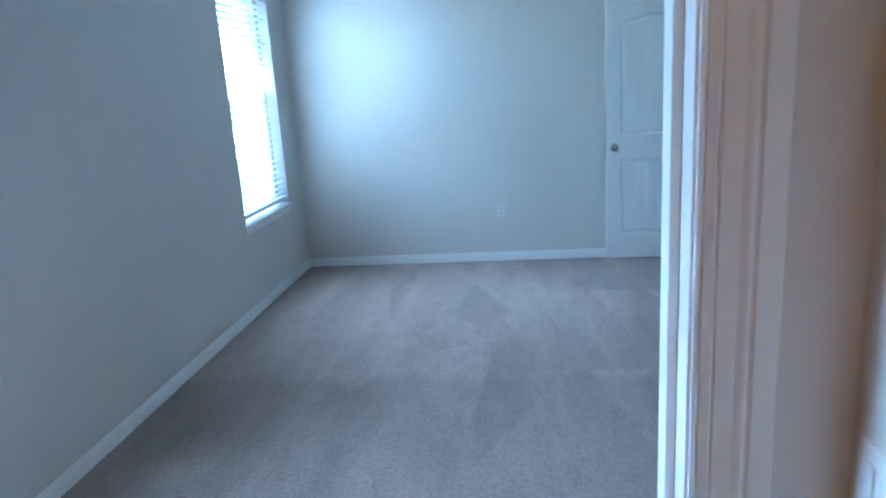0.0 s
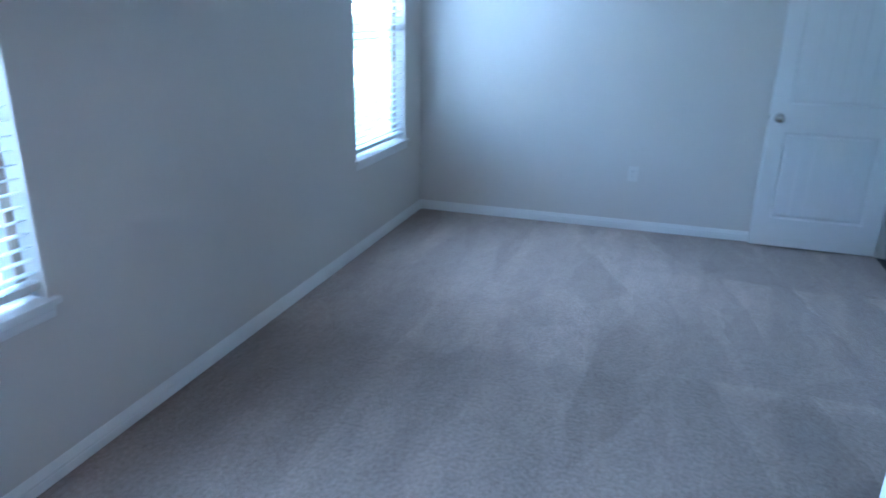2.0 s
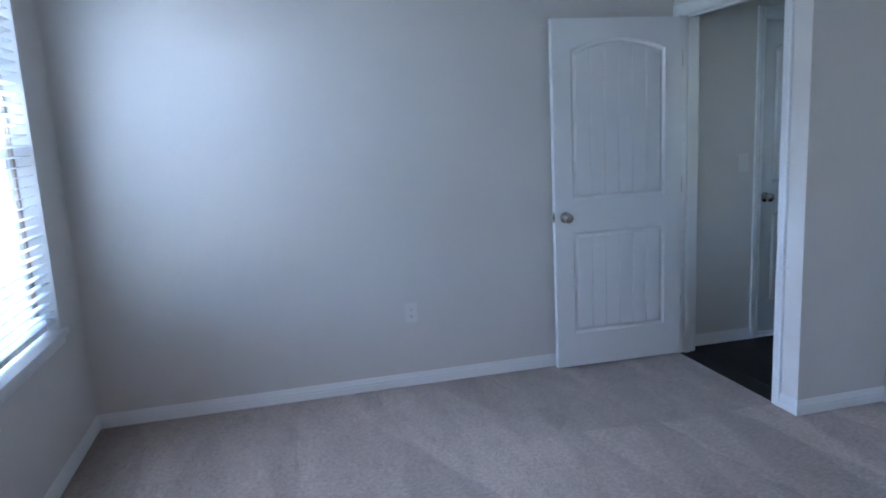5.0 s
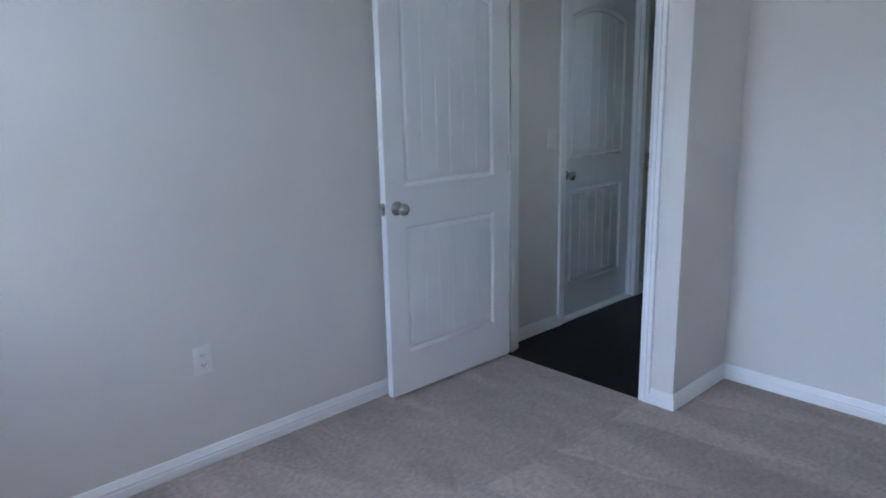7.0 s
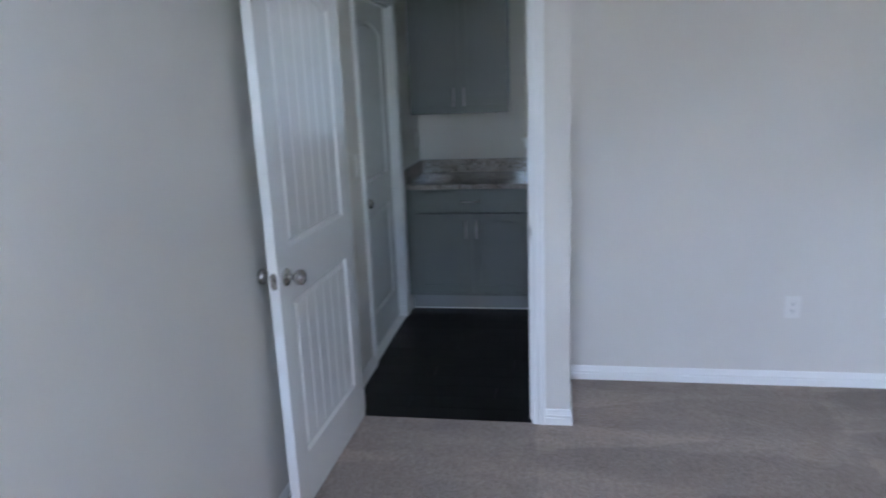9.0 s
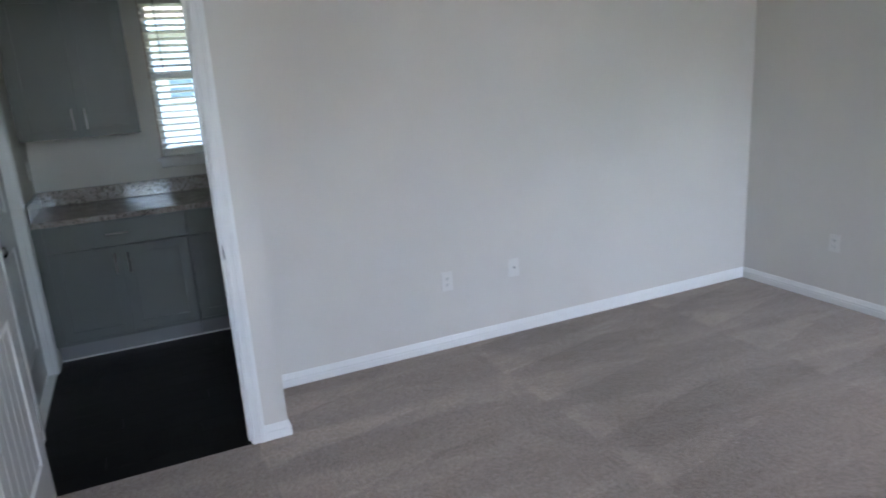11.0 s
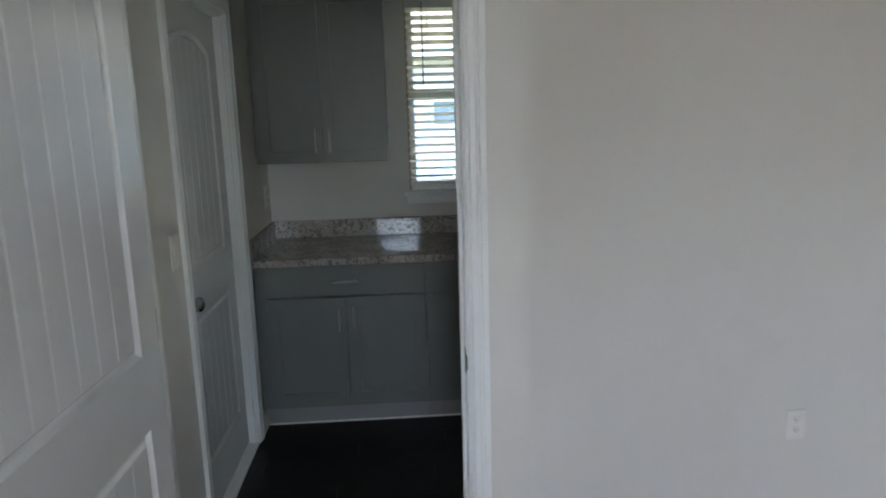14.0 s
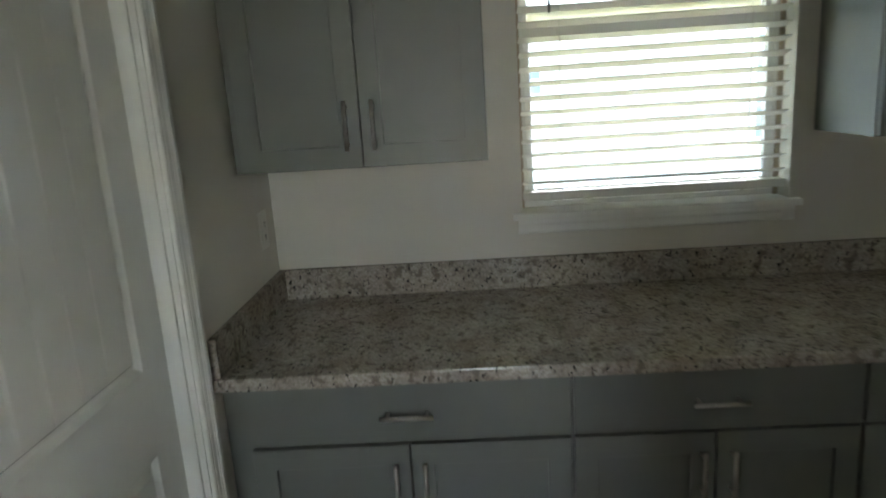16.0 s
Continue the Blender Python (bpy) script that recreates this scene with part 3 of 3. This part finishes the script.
def blind(w, h, tilt, wand_y, label, pitch=0.0445):
    """A slatted blind in an opening of that size, hung at local x = -0.03; the room is at +x."""
    bl = thing("window_blind", label, "blind", group="white window blinds")
    x = -0.034
    part("headrail", boxes((x - 0.028, x + 0.028, 0.006, w - 0.006, h - 0.050, h - 0.002), bevel=0.003), slat_mat, bl)
    part("valance", boxes((x + 0.030, x + 0.038, 0.004, w - 0.004, h - 0.075, h - 0.003), bevel=0.002), slat_mat, bl)
    rail = part("bottom_rail", boxes((x - 0.025, x + 0.025, 0.008, w - 0.008, 0.034, 0.060), bevel=0.003), slat_mat, bl)
    slat_me = None
    z = 0.060 + pitch * 0.6
    tt = radians(tilt)
    k = 0
    while z < h - 0.07:
        if slat_me is None:
            bm = bmesh.new()
            rows = []
            for i in range(5):
                s = (i / 4 - 0.5) * 0.050
                c = 0.0016 * (1 - (i / 2 - 1) ** 2)
                px, pz = s * math.cos(tt) - c * math.sin(tt), s * math.sin(tt) + c * math.cos(tt)
                nx, nz = -math.sin(tt) * 0.0028, math.cos(tt) * 0.0028
                rows.append([bm.verts.new((px, 0.008, pz)), bm.verts.new((px, w - 0.008, pz)), bm.verts.new((px + nx, w - 0.008, pz + nz)), bm.verts.new((px + nx, 0.008, pz + nz))])
            for r0, r1 in zip(rows, rows[1:]):
                for j in range(4):
                    bm.faces.new((r0[j], r1[j], r1[(j + 1) % 4], r0[(j + 1) % 4]))
            bm.faces.new(rows[0])
            bm.faces.new(rows[-1][::-1])
            ob = part("slat", bm, slat_mat, bl)
            slat_me = ob.data
        else:
            ob = new("slat", slat_me)
            ob.parent = bl
        ob.location = (x, 0, z)
        ob.rotation_euler = (radians(random.uniform(-0.12, 0.12)), radians(random.uniform(-1.2, 1.2)), 0)
        z += pitch
        k += 1
    for y in (0.13, w - 0.13):
        rows = [(x + dx, x + dx + 0.0016, y, y + 0.0022, 0.040, h - 0.05) for dx in (-0.027, 0.0255)]
        part("ladder_cord", boxes(*rows), cord_mat, bl)
        part("cord_button", boxes((x - 0.006, x + 0.006, y - 0.006, y + 0.006, 0.026, 0.034), (x + 0.0255, x + 0.029, y - 0.003, y + 0.004, 0.036, 0.056), bevel=0.001), slat_mat, bl)
    if wand_y:
        bm = bmesh.new()
        bmesh.ops.create_cone(bm, cap_ends=True, segments=8, radius1=0.0042, radius2=0.0035, depth=0.45, matrix=Matrix.Translation((x + 0.045, wand_y, h - 0.05 - 0.225)))
        part("tilt_wand", bm, wand_mat, bl, "thin grey tilt wand")
    return bl


TILT = 9
for nm, w in (("window_1", W1), ("window_2", W2)):
    win = window(nm, *w, OUT - 0.02, "white single-hung window in a drywall recess")
    win.location = (0, w[0], w[2])
    bl = blind(w[1] - w[0], w[3] - w[2], TILT, 0, "white slatted blind lowered with open slats in a bedroom window")
    bl.location = (-0.002, w[0], w[2])
win = window("window_3", *WK, OUT - 0.02, "white single-hung window above the granite counter", 0.026, 0.014, 0.020)
win.matrix_world = Matrix.Translation((XK, WK[1], WK[2])) @ Matrix.Rotation(math.pi, 4, "Z")
bl = blind(WK[1] - WK[0], WK[3] - WK[2], TILT + 7, 0.10, "white slatted blind lowered with open slats over the counter")
bl.matrix_world = Matrix.Translation((XK + 0.002, WK[1], WK[2])) @ Matrix.Rotation(math.pi, 4, "Z")


# wall plates: local face looks towards -y
def outlet(label, at, turn, style="duplex", gangs=1):
    o = thing("wall_outlet" if style == "duplex" else "light_switch" if style == "switch" else "cable_plate", label, "outlet" if style == "duplex" else "switch" if style == "switch" else "wall plate")
    w = 0.072 + 0.046 * (gangs - 1)
    part("cover_plate", boxes((-w / 2, w / 2, -0.006, 0, -0.058, 0.058), bevel=0.002), plate_plastic, o)
    for g in range(gangs):
        c = (g - (gangs - 1) / 2) * 0.046
        if style == "duplex":
            for s in (-1, 1):
                r = part("receptacle", boxes((c - 0.017, c + 0.017, -0.0085, -0.005, s * 0.020 - 0.014, s * 0.020 + 0.014), bevel=0.002), plate_plastic, o)
                part("slot", boxes((c - 0.008, c - 0.0055, -0.0092, -0.008, s * 0.020 - 0.002, s * 0.020 + 0.007), (c + 0.0055, c + 0.008, -0.0092, -0.008, s * 0.020 - 0.001, s * 0.020 + 0.006), (c - 0.002, c + 0.002, -0.0092, -0.008, s * 0.020 - 0.010, s * 0.020 - 0.006)), dark_gap, r)
        elif style == "switch":
            part("rocker", boxes((c - 0.016, c + 0.016, -0.0095, -0.005, -0.033, 0.033), bevel=0.0025), plate_plastic, o)
        else:
            part("socket", lathe([(0.0, -0.012), (0.005, -0.012), (0.006, -0.006), (0.0, -0.006)], 12), dark_metal, o)
    o.matrix_world = Matrix.Translation(at) @ Matrix.Rotation(radians(turn), 4, "Z")
    return o


outlet("white duplex outlet on the greige bedroom wall", (1.722, YN, 0.44), 0)
outlet("white duplex outlet on the plain east wall", (XE, 2.808, 0.42), -90)
outlet("white cable plate beside the outlet", (XE, 2.352, 0.425), -90, "cable")
outlet("white duplex outlet near the room corner", (3.23, YS, 0.40), 180)
outlet("white rocker light switch beside the closed door", (3.915, YN, 1.17), 0, "switch")
outlet("white outlet above the granite side splash", (5.50, YN, 1.17), 0)
outlet("white triple light switch on the hall wall", (HX, 0.165, 0.955), -90, "switch", 3)

# door stop on the baseboard behind the open door
ds = thing("door_stop", "small brushed nickel door stop on the baseboard", "door stop")
part("rod", lathe([(0.0, 0.0), (0.013, 0.0), (0.013, -0.004), (0.005, -0.007), (0.005, -0.055), (0.0, -0.055)], 14), nickel, ds, smooth=True)
part("rubber_tip", lathe([(0.0, -0.055), (0.009, -0.055), (0.009, -0.066), (0.006, -0.069), (0.0, -0.069)], 14), white_trim, ds, "white rubber tip", True)
ds.location = (2.68, YN - 0.014, 0.045)


# cabinets: local x = 0 is the carcass front looking towards -x, y runs from 0 to width
def bar_pull(parent, c, vertical, length=0.13):
    bm = bmesh.new()
    half = length / 2
    turn = Matrix.Identity(4) if vertical else Matrix.Rotation(math.pi / 2, 4, "X")
    bmesh.ops.create_cone(bm, cap_ends=True, segments=14, radius1=0.0058, radius2=0.0058, depth=length, matrix=Matrix.Translation((c[0] - 0.032, c[1], c[2])) @ turn)
    for s in (-0.37, 0.37):
        o = (0, 0, s * length) if vertical else (0, s * length, 0)
        bmesh.ops.create_cone(bm, cap_ends=True, segments=10, radius1=0.0045, radius2=0.0045, depth=0.032, matrix=Matrix.Translation((c[0] - 0.016 + o[0], c[1] + o[1], c[2] + o[2])) @ Matrix.Rotation(math.pi / 2, 4, "Y"))
    return part("bar_handle", bm, satin_nickel, parent, "brushed nickel bar handle", True)


def shaker(name, parent, y0, y1, z0, z1, rail=0.057):
    t = 0.019
    d = part(name, frame_ring(bmesh.new(), -t, 0, y0, y1, z0, z1, rail, rail, rail, 0.0012), cab_paint, parent)
    part("panel", boxes((-t + 0.009, -0.003, y0 + rail + 0.0004, y1 - rail - 0.0004, z0 + rail + 0.0004, z1 - rail - 0.0004)), cab_paint, d)
    return d


def base_cabinet(w, at_y, label, filler=0.0):
    c = thing("base_cabinet", label, "cabinet", group="grey base cabinets")
    bm = boxes((0.045, 0.610, 0.001, w - 0.001, 0.115, 0.873), (0.090, 0.610, 0, w, -0.010, 0.114), bevel=0.001)
    part("carcass", frame_ring(bm, 0.0, 0.046, 0, w, 0.114, 0.874, 0.016, 0.018, 0.018), cab_paint, c)
    part("toe_board", boxes((0.078, 0.0895, 0, w + filler, -0.011, 0.1135), bevel=0.001), toe_paint, c)
    part("shoe_moulding", boxes((0.066, 0.0775, 0, w + filler, -0.012, 0.002), bevel=0.004), plate_plastic, c)
    g = 0.004
    d = part("drawer_front", boxes((-0.019, 0, g, w - g, 0.712, 0.868), bevel=0.002), cab_paint, c)
    bar_pull(d, (-0.019, w / 2, 0.79), False)
    m = w / 2
    for nm, a, b, hy in (("door", g, m - 0.002, m - 0.036), ("door", m + 0.002, w - g, m + 0.036)):
        dd = shaker(nm, c, a, b, 0.140, 0.704)
        bar_pull(dd, (-0.019, hy, 0.60), True)
    if filler:
        part("filler", boxes((0.002, 0.588, w + 0.0015, w + filler, 0.114, 0.874), bevel=0.001), cab_paint, c)
    c.location = (5.012, at_y, 0)
    return c


base_cabinet(0.802, 4.138, "grey shaker base cabinet with one drawer over two doors", 0.058)
base_cabinet(0.6935, 3.443, "grey shaker base cabinet below the window")
base_cabinet(0.7585, 2.683, "grey shaker base cabinet at the counter's far end")


def wall_cabinet(w, at_y, z0, z1, label, filler=0.0):
    c = thing("wall_cabinet", label, "cabinet", group="grey wall cabinets")
    hgt = z1 - z0
    bm = boxes((0.040, XK - 5.312, 0.001, w - 0.001, 0.001, hgt - 0.001), bevel=0.001)
    part("carcass", frame_ring(bm, 0.0, 0.041, 0, w, 0, hgt, 0.016, 0.018, 0.018), cab_paint, c)
    g = 0.003
    m = w / 2
    for a, b, hy in ((g, m - 0.0015, m - 0.036), (m + 0.0015, w - g, m + 0.036)):
        dd = shaker("door", c, a, b, 0.004, hgt - 0.02)
        bar_pull(dd, (-0.019, hy, 0.115), True)
    part("crown", boxes((-0.030, XK - 5.312, -0.006, w + 0.006, hgt - 0.018, hgt + 0.03), bevel=0.006), cab_paint, c)
    if filler:
        part("filler", boxes((0.006, 0.288, w + 0.0015, w + filler, 0, hgt - 0.02), bevel=0.001), cab_paint, c)
    c.location = (5.312, at_y, z0)
    return c


wall_cabinet(0.670, 4.302, 1.362, 2.24, "grey shaker wall cabinet with two closed doors", 0.022)
wall_cabinet(0.66, 2.625, 1.362, 2.24, "grey shaker wall cabinet beyond the window")

ct = thing("countertop", "speckled grey granite countertop with splash", "countertop")
part("slab", boxes((4.964, XK - 0.001, 2.62, YN - 0.001, 0.876, 0.910), bevel=0.004), granite, ct)
part("backsplash", boxes((XK - 0.021, XK - 0.001, 2.62, YN - 0.022, 0.9105, 1.010), bevel=0.002), granite, ct)
part("side_splash", boxes((4.970, XK - 0.001, YN - 0.021, YN - 0.001, 0.9105, 1.010), bevel=0.002), granite, ct)

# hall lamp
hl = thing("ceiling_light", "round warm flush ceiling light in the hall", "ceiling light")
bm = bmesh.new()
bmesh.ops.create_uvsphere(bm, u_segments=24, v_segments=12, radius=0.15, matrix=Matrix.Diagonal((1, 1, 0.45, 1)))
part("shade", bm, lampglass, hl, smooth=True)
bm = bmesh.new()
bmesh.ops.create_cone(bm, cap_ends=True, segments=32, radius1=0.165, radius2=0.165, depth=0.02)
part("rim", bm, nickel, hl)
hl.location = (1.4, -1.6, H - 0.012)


# outdoors
bm = bmesh.new()
for x0, x1, y0, y1 in ((-400, 400, -400, 400),):
    bm.faces.new([bm.verts.new(p) for p in ((x0, y0, -0.35), (x1, y0, -0.35), (x1, y1, -0.35), (x0, y1, -0.35))])
setting("ground", bm, grass, "green lawn round the house", "ground")
setting("road", boxes((-15.0, -9.5, -300, 300, -0.36, -0.335)), concrete, "pale concrete street in front of the windows", "road")
setting("pavement", boxes((-7.6, -6.4, -300, 300, -0.36, -0.325), (-9.5, -0.9, -3.5, 1.0, -0.36, -0.33)), concrete, "pale concrete walk and driveway", "pavement")


def neighbour(x0, x1, y0, y1, face, wall_mat, roof_mat, label, openings):
    """A one-storey house whose front lies at x1 (face 1) or x0 (face -1)."""
    hse = thing("house", label, "house")
    part("wall", boxes((x0, x1, y0, y1, -0.35, 2.75)), wall_mat, hse)
    bm = bmesh.new()
    e, zr = 0.5, 4.9
    mx = (x0 + x1) / 2
    inset = (x1 - x0) / 2
    pts = [(x0 - e, y0 - e, 2.72), (x1 + e, y0 - e, 2.72), (x1 + e, y1 + e, 2.72), (x0 - e, y1 + e, 2.72), (mx, y0 + inset, zr), (mx, y1 - inset, zr)]
    vs = [bm.verts.new(p) for p in pts]
    for q in ((0, 1, 4), (1, 2, 5, 4), (2, 3, 5), (3, 0, 4, 5), (3, 2, 1, 0)):
        bm.faces.new([vs[i] for i in q])
    part("roof", bm, roof_mat, hse)
    xf = x1 if face > 0 else x0
    for xx in (x0 - e - 0.02, x1 + e):
        part("fascia", boxes((xx, xx + 0.02, y0 - e, y1 + e, 2.60, 2.76)), white_trim, hse)
    for a, b, zl, zh in openings:
        w = part("window", boxes((xf, xf + face * 0.05, a - 0.08, a, zl - 0.08, zh + 0.08), (xf, xf + face * 0.05, b, b + 0.08, zl - 0.08, zh + 0.08), (xf, xf + face * 0.05, a, b, zh, zh + 0.08), (xf, xf + face * 0.05, a, b, zl - 0.08, zl), (xf, xf + face * 0.04, a, b, (zl + zh) / 2 - 0.02, (zl + zh) / 2 + 0.02)), white_trim, hse)
        part("pane", boxes((xf + face * 0.004, xf + face * 0.02, a, b, zl, zh)), dim_glass, w)
    return hse


neighbour(-31, -21, 1.0, 15.0, 1, stucco_white, shingle, "pale stucco house with a grey shingle roof across the street", [(3, 4.4, 0.6, 2.0), (7, 8.4, 0.6, 2.0), (11, 12.2, 0.6, 2.0)])
neighbour(-31, -21, -20.0, -5.0, 1, stucco, shingle, "tan stucco house with a grey shingle roof across the street", [(-17, -15.6, 0.6, 2.0), (-9, -7.6, 0.6, 2.0)])
neighbour(14.0, 23.0, -9.0, 15.0, -1, stucco_white, tan_shingle, "pale stucco house with a tan shingle roof behind the kitchen", [(3.2, 3.6, 1.45, 1.85), (-0.75, 0.0, 0.6, 2.1), (7.0, 8.2, 0.6, 2.1)])

# floor planks
plank_me = None
plank_no = 0
for y0, y1, xa, xb in ((1.6, YJ + 0.01, XE2, XK + 0.05), (YJ + 0.01, YN + 0.0, XD, XK + 0.05), (YN, YN + 0.12, D2A - J, D2B + J), (-3.4, YS2 + 0.05, 0.0, HX)):
    w, ln = 0.127, 1.22
    x, i = xa, 0
    while x < xb - 0.01:
        ww = min(w, xb - x)
        y = y0 - (i * 0.43) % ln
        while y < y1 - 0.005:
            a, b2 = max(y, y0), min(y + ln, y1)
            if b2 - a > 0.01:
                full = abs(b2 - a - ln) < 1e-6 and abs(ww - w) < 1e-6
                if full and plank_me:
                    ob = new("plank", plank_me)
                    ob.parent = sub
                else:
                    ob = part("plank", boxes((0.0008, ww - 0.0008, 0.0008, b2 - a - 0.0008, -0.012, -0.004), bevel=0.0), darkwood, sub)
                    if full:
                        plank_me = ob.data
                ob.location = (x, a, 0)
            y += ln
        x += w
        i += 1
